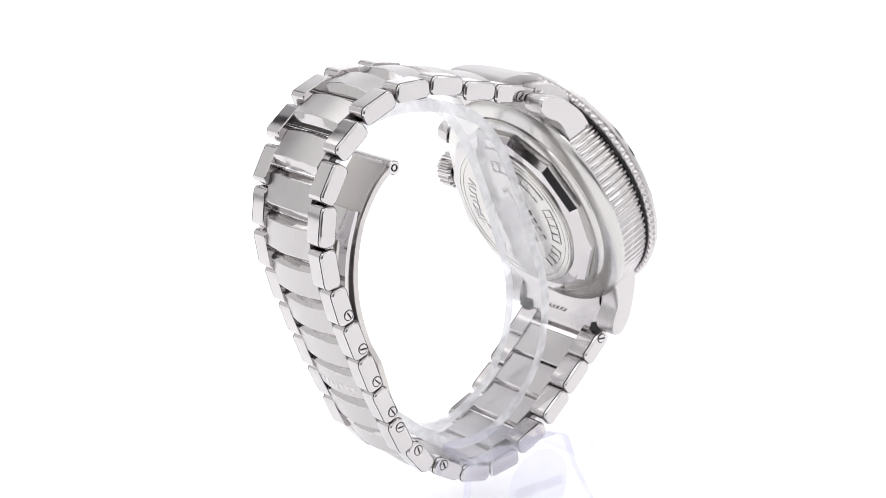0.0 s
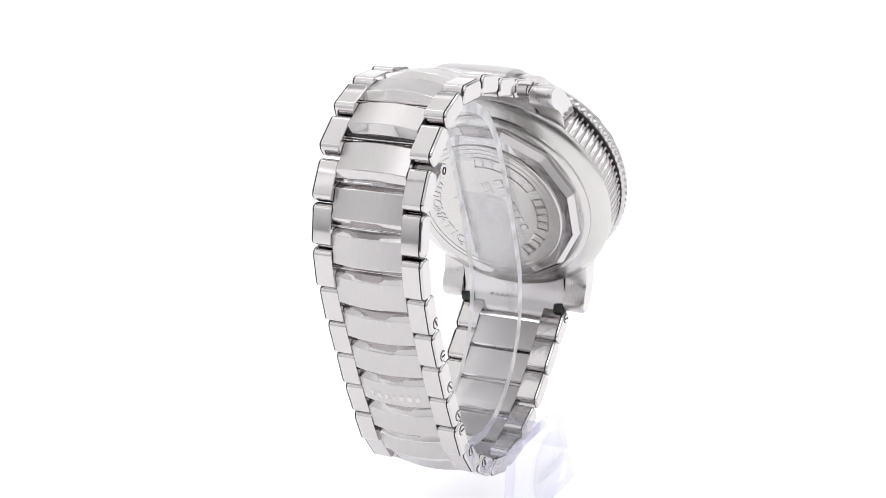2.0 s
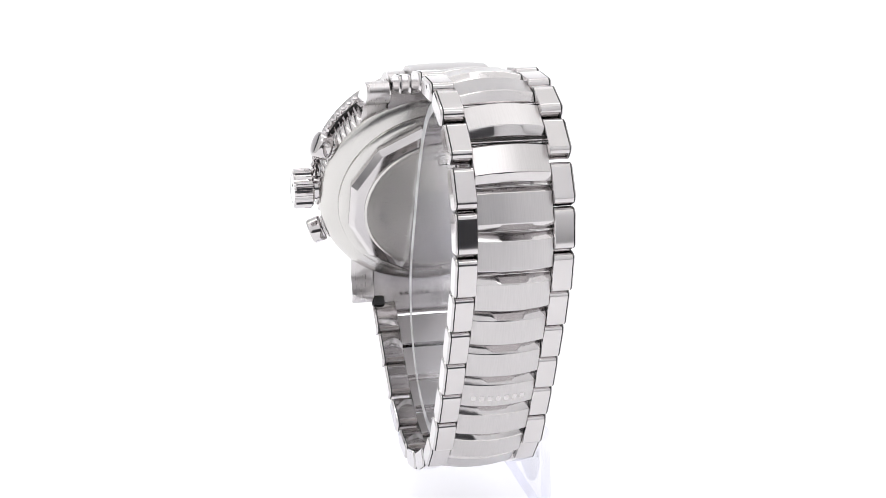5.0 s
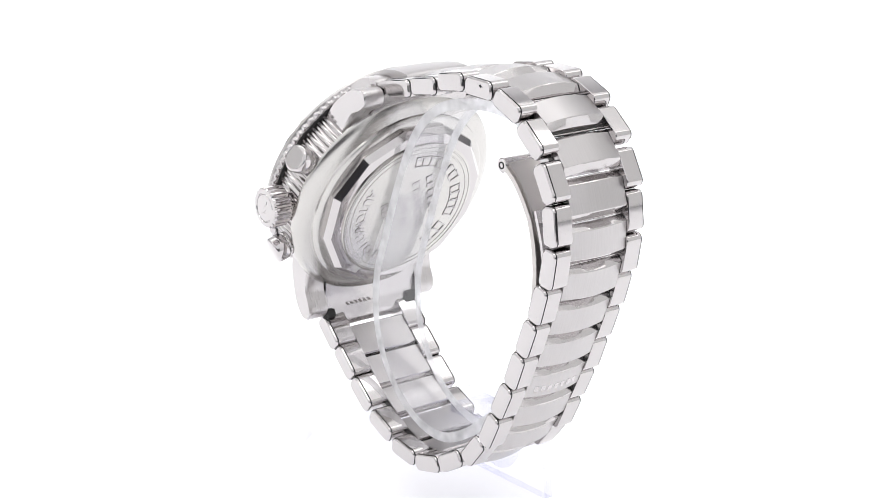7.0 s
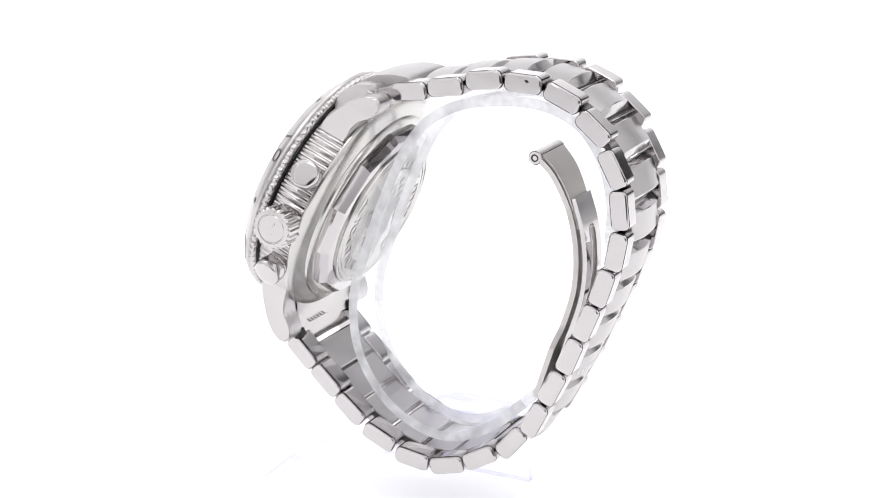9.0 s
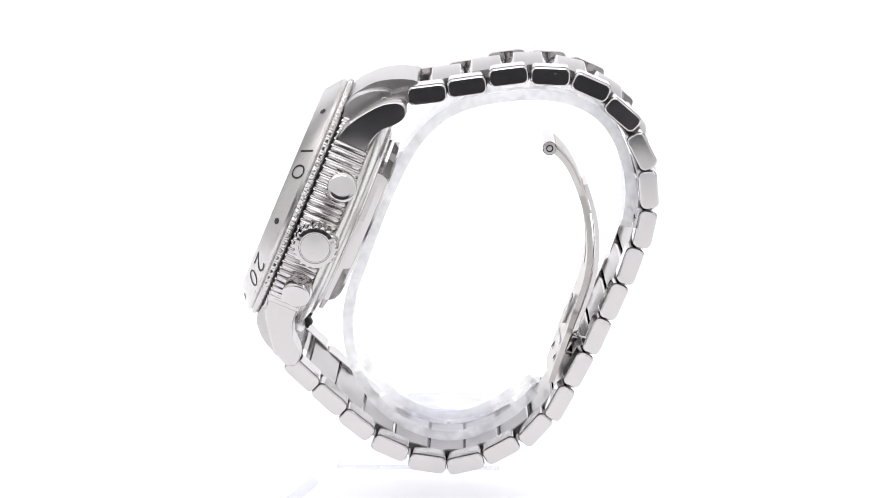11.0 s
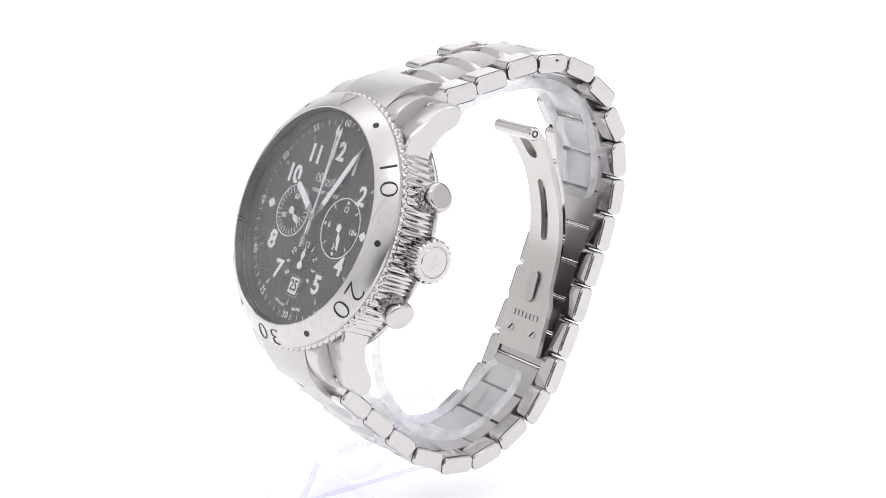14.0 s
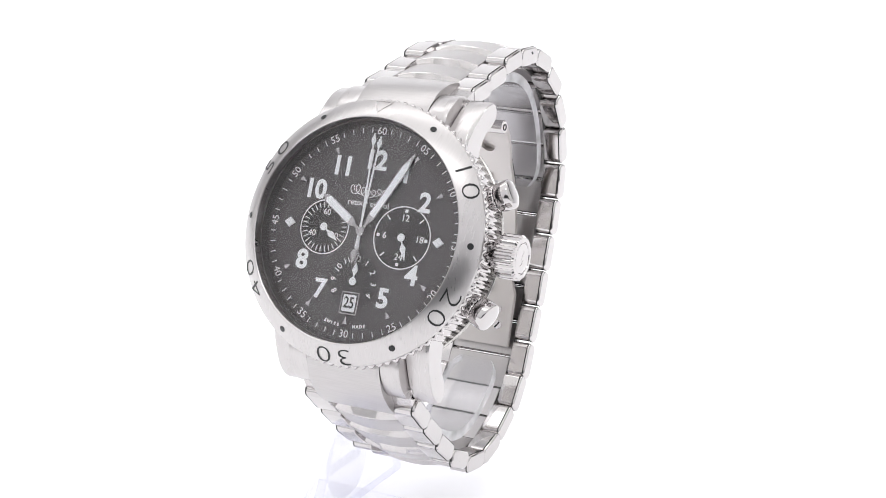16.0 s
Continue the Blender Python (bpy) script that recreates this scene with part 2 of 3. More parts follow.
def lug():
    line = [(9.0, -2.6), (12.0, -2.6), (14.3, -2.95), (17.0, -3.6), (19.7, -5.3), (22.0, -7.2), (23.2, -8.9), (23.6, -10.3), (22.9, -11.3), (21.5, -11.5), (20.0, -10.5), (19.0, -9.4), (17.6, -8.7), (15.4, -8.2), (9.0, -8.0)]
    pts = [(p.x, p.y) for p in smooth_line([(*q, 0) for q in line], 3)]
    def ring(x, grow):
        cx, cy = 16.0, -6.5
        out = []
        for u, z in pts:
            d = math.hypot(u - cx, z - cy)
            k = 1 - grow / d
            out.append((x, cx + (u - cx) * k, cy + (z - cy) * k))
        return out
    return loft([ring(9.8, 0.2), ring(10.0, 0.0), ring(13.25, 0.0), ring(13.62, 0.22), ring(13.72, 0.34)])


lug_mesh = finish(lug(), CASE_SATIN, "lug", 26)
lug_mesh.materials.append(POLISHED)
for f in lug_mesh.polygons:
    if abs(f.normal.x) > 0.5:
        f.material_index = 1
for sx in (1, -1):
    for sy in (1, -1):
        part("lug", lug_mesh, None, watch, "tapered brushed lug with polished flank", CASE @ Matrix.Diagonal((sx, sy, 1, 1)))

bezel = part("bezel", lathe([(17.35, 0.6), (17.35, 1.58), (17.5, 1.7), (17.75, 1.62), (20.3, -0.4), (20.5, -0.65), (20.5, -1.1), (20.0, -1.6), (17.35, -1.6)], 160, close=True), CASE_SATIN, watch, "brushed turning bezel with engraved black minutes", CASE)
teeth = 92
part("coin_edge", lathe([(19.8, -1.3), (20.4, -1.3), (20.65, -1.55), (20.65, -2.1), (20.4, -2.35), (19.8, -2.35)], teeth * 6, lambda i, a: (0, 0.1, 0.24, 0.24, 0.1, 0)[i] * math.cos(teeth * a), close=True), POLISHED, bezel, "knurled polished rim", sharp=70)
part("joint", lathe([(19.4, -2.3), (20.0, -2.3), (20.0, -2.52), (19.4, -2.52)], 128, close=True), GROOVE, bezel, "dark gap under the knurled rim")
SLOPE = math.atan2(2.22, 2.85)


def on_bezel(angle, slide=0.0):
    a = angle
    return clock(a, 19.2 + slide * math.cos(SLOPE), 0.49 - slide * math.sin(SLOPE) + 0.02) @ Matrix.Rotation(-SLOPE, 4, "X")


for minutes in (10, 20, 30, 40, 50):
    for k, digit in enumerate(str(minutes)):
        bm = write(bmesh.new(), digit, 4.3, on_bezel(minutes * 6 + (-5.6 if k == 0 else 5.1)) @ Matrix.Diagonal((1.42, 0.97, 1, 1)), -0.09)
        part("numeral", bm, BLACK, bezel, "black engraved minute numeral")
for minutes in (5, 15, 25, 35, 45, 55):
    bm = disc(0.5, 0.05, 20)
    bmesh.ops.transform(bm, matrix=on_bezel(minutes * 6), verts=bm.verts)
    part("dot", bm, BLACK, bezel, "black five-minute dot")
bm = bmesh.new()
for a, b in (((-1.5, 1.3), (1.5, 1.3)), ((1.5, 1.3), (0, -1.3)), ((0, -1.3), (-1.5, 1.3))):
    mid = Vector(((a[0] + b[0]) / 2, (a[1] + b[1]) / 2, 0))
    turn = math.atan2(b[1] - a[1], b[0] - a[0])
    bar(bm, math.dist(a, b) + 0.1, 0.14, on_bezel(0) @ Matrix.Translation(mid) @ Matrix.Rotation(turn, 4, "Z"), 0.04)
part("triangle_mark", bm, INNER, bezel, "engraved outlined triangle at twelve")

# case back
back = part("case_back", lathe([(16.0, -8.3), (20.0, -8.35), (20.22, -8.5), (20.2, -8.75), (19.95, -9.1), (19.35, -9.55), (18.5, -9.95), (17.5, -10.25), (17.3, -10.32), (17.2, -10.7), (16.8, -11.0), (16.2, -11.2), (14.0, -11.25)], 128), BACK, watch, "polished screwed case back with facets and engraving", CASE)
poly = lathe([(16.0, -10.9), (16.0, -12.0), (15.1, -13.05), (13.4, -13.25)], 12)
bmesh.ops.rotate(poly, cent=(0, 0, 0), matrix=Matrix.Rotation(radians(15), 3, "Z"), verts=poly.verts)
part("facet_ring", poly, POLISHED, back, "twelve-sided polished wrench ring", sharp=10)
part("back_plate", lathe([(13.2, -13.0), (13.2, -13.5), (13.0, -13.62), (12.75, -13.62), (12.7, -13.52), (12.5, -13.52), (12.45, -13.62), (11.95, -13.62), (11.9, -13.52), (11.7, -13.52), (11.65, -13.62), (0.5, -13.64)], 128), BACK, back, "satin plate with two engraved rings")
BACKWRITE = Matrix.Translation((0, 0, -13.68)) @ Matrix.Diagonal((1, 1, 1.4, 1)) @ Matrix.Rotation(math.pi, 4, "Y") @ Matrix.Rotation(radians(-70), 4, "Z")


def arc_word(bm, word, r, centre, step, size, m, inward=False):
    """Letters on a circle, seen upright at its top, or at its bottom when inward."""
    for i, ch in enumerate(word):
        a = (i - (len(word) - 1) / 2) * step
        spot = clock(180 + centre - a, r, 0, centre - a) if inward else clock(centre + a, r, 0)
        if ch == "|":
            w, h = size * 0.5, size * 0.66
            for px, py, bw, bh in ((-w / 2, 0, 0.22, h), (w / 2, 0, 0.22, h), (0, h / 2, w + 0.22, 0.22), (0, -h / 2, w + 0.22, 0.22)):
                bar(bm, bw, bh, m @ spot @ Matrix.Translation((px, py, 0)))
        elif ch != " ":
            write(bm, ch, size, m @ spot, 0.03)
    return bm


part("engraving", arc_word(bmesh.new(), "AUTOMATIQUE", 9.9, 0, 9.5, 2.5, BACKWRITE, True), INNER, back, "engraved curved word")
part("engraving", arc_word(bmesh.new(), "||||||| |||| |||", 9.8, 0, 9.6, 2.9, BACKWRITE), POLISHED, back, "engraved curved row of plain marks")
for word, y, size in (("ETANCHE", 1.9, 2.2), ("100 m", -1.0, 2.2), ("REF. 38", -4.6, 2.2)):
    part("engraving", write(bmesh.new(), word, size, BACKWRITE @ Matrix.Translation((0, y, 0)), 0.02, 1.15), INNER, back, "engraved straight word")
bm = bmesh.new()
for k in range(7):
    bar(bm, 0.9, 1.3, BACKWRITE @ Matrix.Translation((-4.8 + 1.6 * k, 4.7, 0)))
part("engraving", bm, POLISHED, back, "engraved row of plain marks")


# crown and pushers
def crown():
    prof = [(1.9, 18.6), (2.0, 21.6), (2.9, 21.7), (3.3, 22.1), (3.3, 24.9), (3.1, 25.2), (2.5, 25.25), (2.42, 25.1), (2.3, 25.1), (2.2, 25.2), (0.3, 25.25)]
    amp = [0, 0, 0.05, 0.15, 0.15, 0.05, 0, 0, 0, 0, 0]
    def wave(i, a):
        c = math.cos(20 * a)
        return amp[i] * max(-1.0, min(1.0, 1.5 * c))
    return lathe(prof, 160, wave)


SIDE = Matrix.Translation((0, 0, -0.0064)) @ Matrix.Translation((-0.0006, 0, 0)) @ Matrix.Rotation(math.pi / 2, 4, "Y")
crown_ob = part("crown", crown(), POLISHED, watch, "large fluted polished crown", CASE @ SIDE, sharp=22)
bm = bmesh.new()
for k in range(5):
    bar(bm, 0.9 - 0.1 * k, 0.14, Matrix.Translation((0.25 * math.sin(k * 2.1), -1.0 + 0.5 * k, 25.22)) @ Matrix.Rotation(0.5 + 0.4 * k, 4, "Z"), 0.05)
part("emblem", bm, BRIGHT, crown_ob, "small raised emblem")


def pusher():
    prof = [(1.5, 17.0), (1.5, 19.4), (2.15, 19.5), (2.3, 19.75), (2.3, 21.5), (2.22, 21.72), (2.05, 21.85), (1.5, 21.94), (0.9, 21.99), (0.3, 22.0)]
    return lathe(prof, 48)


push_mesh = finish(pusher(), BRIGHT, "pusher", 34)
collar_mesh = finish(lathe([(1.7, 17.5), (1.95, 19.0), (1.85, 19.2), (1.5, 19.25)], 72, lambda i, a: 0.12 * math.cos(18 * a) if i in (1, 2) else 0), POLISHED, "pusher_collar", 50)
for sy in (1, -1):
    m = CASE @ Matrix.Rotation(sy * radians(24.4), 4, "Z") @ mm(1.3, 0, -6.7) @ Matrix.Rotation(math.pi / 2, 4, "Y")
    p = part("pusher", push_mesh, None, watch, "round mushroom chronograph pusher", m)
    part("collar", collar_mesh, None, p, "knurled collar")

# crystal, dial
glass = part("crystal", lathe([(17.3, 0.2), (17.3, 1.4), (16.7, 1.5), (13.0, 1.6), (8.0, 1.68), (3.0, 1.72), (0.4, 1.72), (0.4, 0.95), (8.0, 0.88), (14.0, 0.72), (16.9, 0.5)], 96, close=False), SAPPHIRE, watch, "slightly domed clear crystal", CASE, sharp=50)
glass.visible_shadow = False
DZ = -1.4
part("flange", lathe([(17.33, 0.15), (17.05, 0.1), (16.8, DZ), (17.33, DZ)], 128, close=True), DIAL, watch, "dark inner flange", CASE)
dial = part("dial", lathe([(16.95, DZ - 0.4), (16.95, DZ), (0.5, DZ)], 128), DIAL, watch, "anthracite satin chronograph dial", CASE)
Z1 = DZ + 0.05


def ring(r, w, z, n=72, h=0.05):
    return lathe([(r - w / 2, z - h), (r + w / 2, z - h), (r + w / 2, z), (r - w / 2, z)], n, close=True)


def moved(bm, x, y):
    bmesh.ops.translate(bm, vec=(x, y, 0), verts=bm.verts)
    return bm


bm = bmesh.new()
for k in range(60):
    if k % 5:
        bar(bm, 0.13, 0.85, clock(6 * k, 15.85, Z1), 0.03)
part("minute_ticks", bm, WHITE, dial, "white minute ticks")
for k in range(12):
    part("minute_numeral", write(bmesh.new(), f"{(k * 5) or 60:02d}", 1.65, clock(30 * k, 15.75, Z1, 30 * k + (180 if 4 <= k <= 8 else 0)), 0.0), WHITE, dial, "small white minute number")
for hour in (1, 2, 4, 5, 7, 8, 10, 11, 12):
    numeral = part("hour_numeral", write(bmesh.new(), str(hour), 4.15, clock(30 * hour, 11.1, DZ + 0.16, 0), 0.11, 0.92), LUME, dial, "raised white hour numeral")
    part("rim", write(bmesh.new(), str(hour), 4.15, clock(30 * hour, 11.1, DZ + 0.10, 0), 0.18, 0.92), BRIGHT, numeral, "polished metal edge")
for hour in (1, 2, 4, 5, 6, 7, 8, 10, 11):
    s = 0.75
    bm = prism([(-0.62 * s, 0.8 * s), (0, -1.0 * s), (0.62 * s, 0.8 * s)], 0.3, 0.12)
    bmesh.ops.transform(bm, matrix=clock(30 * hour, 13.7, DZ), verts=bm.verts)
    part("hour_marker", bm, BRIGHT, dial, "small faceted steel triangle")
for hour in (3, 9):
    bm = prism([(-1.0, 0), (0, -0.85), (1.0, 0), (0, 0.85)], 0.35, 0.15)
    bmesh.ops.transform(bm, matrix=clock(30 * hour, 13.0, DZ, 0), verts=bm.verts)
    part("hour_marker", bm, LUME, dial, "white diamond hour marker")
part("engraved_circle", ring(7.9, 0.08, Z1 - 0.02, 96), SUBDIAL, dial, "fine engraved circle")

# three small dials
for x, y, r, words, ticks, rim in ((6.8, 0, 4.75, ("12", "18", "24", "6"), 8, True), (-6.8, 0, 4.2, ("60", "20", "40"), 30, True), (0, -7.65, 4.2, tuple(str(h) for h in range(1, 13)), 0, False)):
    sub = part("subdial", moved(disc(r, 0.06, 64, 0.0, z0=DZ), x, y), SUBDIAL, dial, "dark recessed counter")
    if rim:
        part("subdial_rim", moved(ring(r, 0.17, DZ + 0.12), x, y), WHITE, sub, "thin white ring")
    bm = bmesh.new()
    for k in range(ticks):
        if ticks == 8 and k % 2 == 0:
            bar(bm, 0.5, 0.5, Matrix.Translation((x, y, 0)) @ clock(360 / ticks * k, r - 0.65, DZ + 0.08), 0.03)
        else:
            bar(bm, 0.2 if ticks == 8 else 0.14, 0.9, Matrix.Translation((x, y, 0)) @ clock(360 / ticks * k, r - 0.75, DZ + 0.08), 0.03)
    if ticks:
        part("subdial_ticks", bm, WHITE, sub, "white counter ticks")
    for k, word in enumerate(words):
        if ticks == 8:
            a, q, size = 90 * k, r - 1.75, 1.45
        elif ticks == 30:
            a, q, size = 120 * k, r - 1.9, 1.35
        else:
            a, q, size = 30 * (k + 1), r - 0.75, 1.35
        if not (ticks == 0 and word in ("6", "7", "5")):
            part("subdial_numeral", write(bmesh.new(), word, size, Matrix.Translation((x, y, 0)) @ clock(a, q, DZ + 0.09, a if ticks == 0 else 0)), WHITE, sub, "tiny white number")
    if ticks == 8:
        bm = bmesh.new()
        for k in range(9):
            yy = -0.1 - 0.28 * k
            bar(bm, 2 * math.sqrt(max(0.1, (r - 0.2) ** 2 - yy * yy)) * 0.85, 0.07, Matrix.Translation((x, y + yy, DZ + 0.07)), 0.02)
        part("subdial_lines", bm, DIAL, sub, "fine dark lines over the lower half")
window = part("date_window", prism([(px, py - 11.0) for px, py in round_rect(3.1, 3.5, 0.12, 1)], 0.14, 0.05, z0=DZ), POLISHED, dial, "framed date window")
part("date_gap", prism([(px, py - 11.0) for px, py in round_rect(2.75, 3.15, 0.1, 1)], 0.03, z0=DZ + 0.135), SUBDIAL, window, "dark inner frame")
part("date_disc", prism([(px, py - 11.0) for px, py in round_rect(2.25, 2.6, 0.1, 1)], 0.03, z0=DZ + 0.16), WHITE, window, "white date disc")
part("date_number", write(bmesh.new(), "25", 2.2, Matrix.Translation((0, -11.0, DZ + 0.22)) @ Matrix.Diagonal((0.85, 1.1, 1, 1)), 0.03), BLACK, window, "black date number")
part("dial_writing", write(bmesh.new(), "retour en vol", 1.35, Matrix.Translation((0, 4.4, Z1)) @ Matrix.Shear("XY", 4, (0.25, 0.0)), 0.01), WHITE, dial, "white slanted line of writing")
part("dial_writing", arc_word(bmesh.new(), "SWISS", 14.5, 9.5, 2.3, 0.68, Matrix.Translation((0, 0, Z1)), True), WHITE, dial, "tiny white word")
part("dial_writing", arc_word(bmesh.new(), "MADE", 14.5, -9.5, 2.3, 0.68, Matrix.Translation((0, 0, Z1)), True), WHITE, dial, "tiny white word")


def squiggle():
    """A curled white stroke in the place of the maker's script."""
    pts = [(-3.4 + 0.049 * k + 0.55 * math.cos(k * 0.33), 6.2 + (0.75 - 0.003 * k) * math.sin(k * 0.33) + 0.25 * math.sin(k * 0.07), 0) for k in range(141)]
    bm = bmesh.new()
    for a, b in zip(pts, pts[1:]):
        mid = Vector(((a[0] + b[0]) / 2, (a[1] + b[1]) / 2, Z1))
        bar(bm, math.dist(a, b) + 0.04, 0.13, Matrix.Translation(mid) @ Matrix.Rotation(math.atan2(b[1] - a[1], b[0] - a[0]), 4, "Z"), 0.03)
    return bm


part("dial_mark", squiggle(), WHITE, dial, "curled white stroke")


# hands
def hand(outline, z, angle, x=0, y=0, depth=0.12):
    bm = prism(outline, depth, 0.0)
    bmesh.ops.transform(bm, matrix=Matrix.Translation((x, y, z)) @ Matrix.Rotation(-radians(angle), 4, "Z"), verts=bm.verts)
    return bm


def sword(length, w, tip):
    return [(-0.22, 0), (-0.22, 1.5), (-w, 2.6), (-w, length - tip), (0, length), (w, length - tip), (w, 2.6), (0.22, 1.5), (0.22, 0)]


for name, length, w, tip, z, angle in (("hour_hand", 9.3, 0.72, 1.3, -0.95, -57.2), ("minute_hand", 14.8, 0.62, 3.0, -0.8, 27.6)):
    h = part(name, hand(sword(length, w, tip), z, angle), BRIGHT, watch, "polished sword hand with white lume", CASE)
    part("lume", hand([(-w + 0.16, 2.9), (-w + 0.16, length - tip), (0, length - 0.55 - tip * 0.3), (w - 0.16, length - tip), (w - 0.16, 2.9)], z + 0.125, angle, depth=0.05), LUME, h, "white lume filling")
for name, z, angle, length in (("chronograph_seconds_hand", -0.25, 2.6, 14.8), ("chronograph_minute_hand", -0.5, -2.4, 15.2)):
    h = part(name, hand([(-0.16, -3.0), (-0.11, length), (0.11, length), (0.16, -3.0)], z, angle), WHITE, watch, "thin white centre hand", CASE)
    part("tip", hand([(0, length - 2.2), (-0.42, length - 1.1), (0, length), (0.42, length - 1.1)], z + 0.06, angle), LUME, h, "white diamond tip")
    part("counterweight", hand([(0, -2.6), (-0.6, -3.5), (0, -5.2), (0.6, -3.5)], z + 0.02, angle), BRIGHT, h, "polished tail")
part("hand_cap", disc(0.75, 1.6, 28, 0.15, z0=-1.7), BRIGHT, watch, "polished centre cap", CASE)
for x, y, angle, length in ((6.8, 0, 160, 3.7), (-6.8, 0, 125, 3.4), (0, -7.65, 2, 3.0)):
    h = part("small_hand", hand([(-0.1, 0), (-0.12, 1.0), (-0.5, 1.7), (0, length), (0.5, 1.7), (0.12, 1.0), (0.1, 0)], DZ + 0.3, angle, x, y, 0.08), LUME, watch, "small white leaf hand", CASE)
    part("hub", disc(0.62, 0.2, 20, 0.06, z0=DZ + 0.25, x=x, y=y), LUME, h, "round polished hub")


# bracelet
LINKS = ((3.36, 75.15, 172.9), (-2.87, 76.35, 171.5), (-9.37, 77.96, 172.5), (-15.92, 77.92, 182.2), (-22.36, 76.17, 204), (-27.45, 71.82, 220.4), (-30.72, 65.8, 241.6), (-32.01, 59.49, 263.6), (-31.66, 52.86, 280.1), (-29.49, 46.71, 287.5), (-26.97, 40.66, 292), (-24.36, 34.74, 292), (-21.45, 28.89, 296.5), (-18.5, 22.97, 296.8), (-14.55, 18.25, 310), (-8.89, 14.6, 330.2), (-2.9, 12.2, 346.1), (3.51, 12.27, 368.7), (9.75, 15.1, 384.5), (15.23, 19.3, 400), (19.7, 23.8, 403), (24.1, 28.25, 405))


SKEW = 0.013


def along(y, z, angle, x=0.0):
    """x runs along the bracelet, y to nine o'clock, z outward."""
    a = radians(angle)
    t, o = Vector((0, math.cos(a), math.sin(a))), Vector((0, math.sin(a), -math.cos(a)))
    m = Matrix.Identity(4)
    for i, axis in enumerate((t, o.cross(t), o)):
        for k in range(3):
            m[k][i] = axis[k]
    return mm(x, y, z) @ m


def outer_link():
    def ring(y, grow):
        return [(px, y, pz - 0.1) for px, pz in round_rect(6.3 - 2 * grow, 3.05 - 2 * grow, 1.0 - grow * 0.6, 6)]
    return loft([ring(-1.72, 0.12), ring(-1.62, 0.0), ring(1.24, 0.0), ring(1.26, 0.2), ring(1.41, 0.2), ring(1.43, 0.04), ring(1.60, 0.13), ring(1.72, 0.30)])


def centre_link(length=6.25, half=5.68):
    prof = [(-0.44, -1.25), (-0.475, -1.0), (-0.5, 0.05), (-0.375, 0.95), (-0.35, 1.05), (0.35, 1.05), (0.375, 0.95), (0.5, 0.05), (0.475, -1.0), (0.44, -1.25)]
    rows = []
    for k in range(13):
        y = -half + 2 * half * k / 12
        lift = 0.75 * (1 - (y / half) ** 2) + 0.12
        rows.append([(px * length, y, pz + (lift if pz > 0.5 else lift * 0.5 if pz > 0 else 0)) for px, pz in prof])
    return loft(rows)


outer_mesh = finish(outer_link(), POLISHED, "outer_link", 18)
# faces inside the groove are coloured dark for its shade
outer_mesh.materials.append(GAP_SHADE)
for f in outer_mesh.polygons:
    if 0.001245 < f.center.y < 0.001425:
        f.material_index = 1
centre_mesh = finish(centre_link(), SATIN, "centre_link", 25)
centre_mesh.materials.append(LINK_BEVEL)
for f in centre_mesh.polygons:
    if abs(f.normal.x) > 0.35:
        f.material_index = 1
# added dark plates stand in for the shade between the links
shade_plate_mesh = finish(prism(round_rect(6.5, 11.75, 0.2, 1), 0.9, 0.0, z0=-1.0), GAP_SHADE, "link_shade_plate")
short_shade_plate_mesh = finish(prism(round_rect(5.4, 11.7, 0.2, 1), 0.9, 0.0, z0=-1.0), GAP_SHADE, "link_shade_plate")
pin_mesh = finish(disc(0.13, 11.6, 12, 0.0, z0=-5.8), POLISHED, "pin")
screw_mesh = finish(disc(0.72, 0.18, 24, 0.05), POLISHED, "screw_head")
slot_mesh = finish(bar(bmesh.new(), 1.15, 0.24, Matrix.Identity(4), 0.05), GROOVE, "slot")
rim_mesh = finish(ring(0.82, 0.14, 0.05, 24, 0.04), GROOVE, "screw_seat")
screws = {1: -1.9, 10: 1.7, 11: 1.7, 12: 1.7, 13: 1.7, 14: -1.6, 15: -1.5, 16: -1.4, 22: 1.7}
rng = random.Random(4)
for i, (y, z, a) in enumerate(LINKS):
    half = 10.15 - 1.15 * math.sin(math.pi * (i + 0.5) / 22) ** 0.7
    aside = (26 - y) * SKEW
    wide = (half - 5.75) / 3.44
    for side in (1, -1):
        m = along(y, z, a, aside + side * (half - 1.72 * wide)) @ Matrix.Diagonal((1, side * wide, 1, 1))
        link = part("outer_link", outer_mesh, None, watch, "polished bevelled outer bracelet link", m)
        if side > 0 and i + 1 in screws:
            face = Matrix.Translation((screws[i + 1] * 0.001, 0.00168, -0.0005)) @ Matrix.Rotation(-math.pi / 2, 4, "X")
            s = part("screw_head", screw_mesh, None, link, "slotted screw head", face)
            part("screw_seat", rim_mesh, None, link, "dark rim round the screw", face)
            turn = Matrix.Translation((screws[i + 1] * 0.001, 0.00186, -0.0005)) @ Matrix.Rotation(-math.pi / 2, 4, "X") @ Matrix.Rotation(rng.uniform(0, 3), 4, "Z")
            part("slot", slot_mesh, None, link, "dark screw slot", turn)
        if side < 0 and i == 3:
            nick = prism([(-0.5, -0.1), (0.0, -0.3), (0.2, -0.05), (0.55, 0.05), (0.1, 0.12), (0.0, 0.3), (-0.2, 0.1)], 0.03)
            part("nick", nick, GROOVE, link, "small dark chip", Matrix.Translation((0.0008, 0.0017, 0.0004)) @ Matrix.Rotation(-math.pi / 2, 4, "X"))
    part("pin", pin_mesh, None, watch, "thin steel bracelet pin", along(y, z, a, aside) @ Matrix.Rotation(math.pi / 2, 4, "X"))
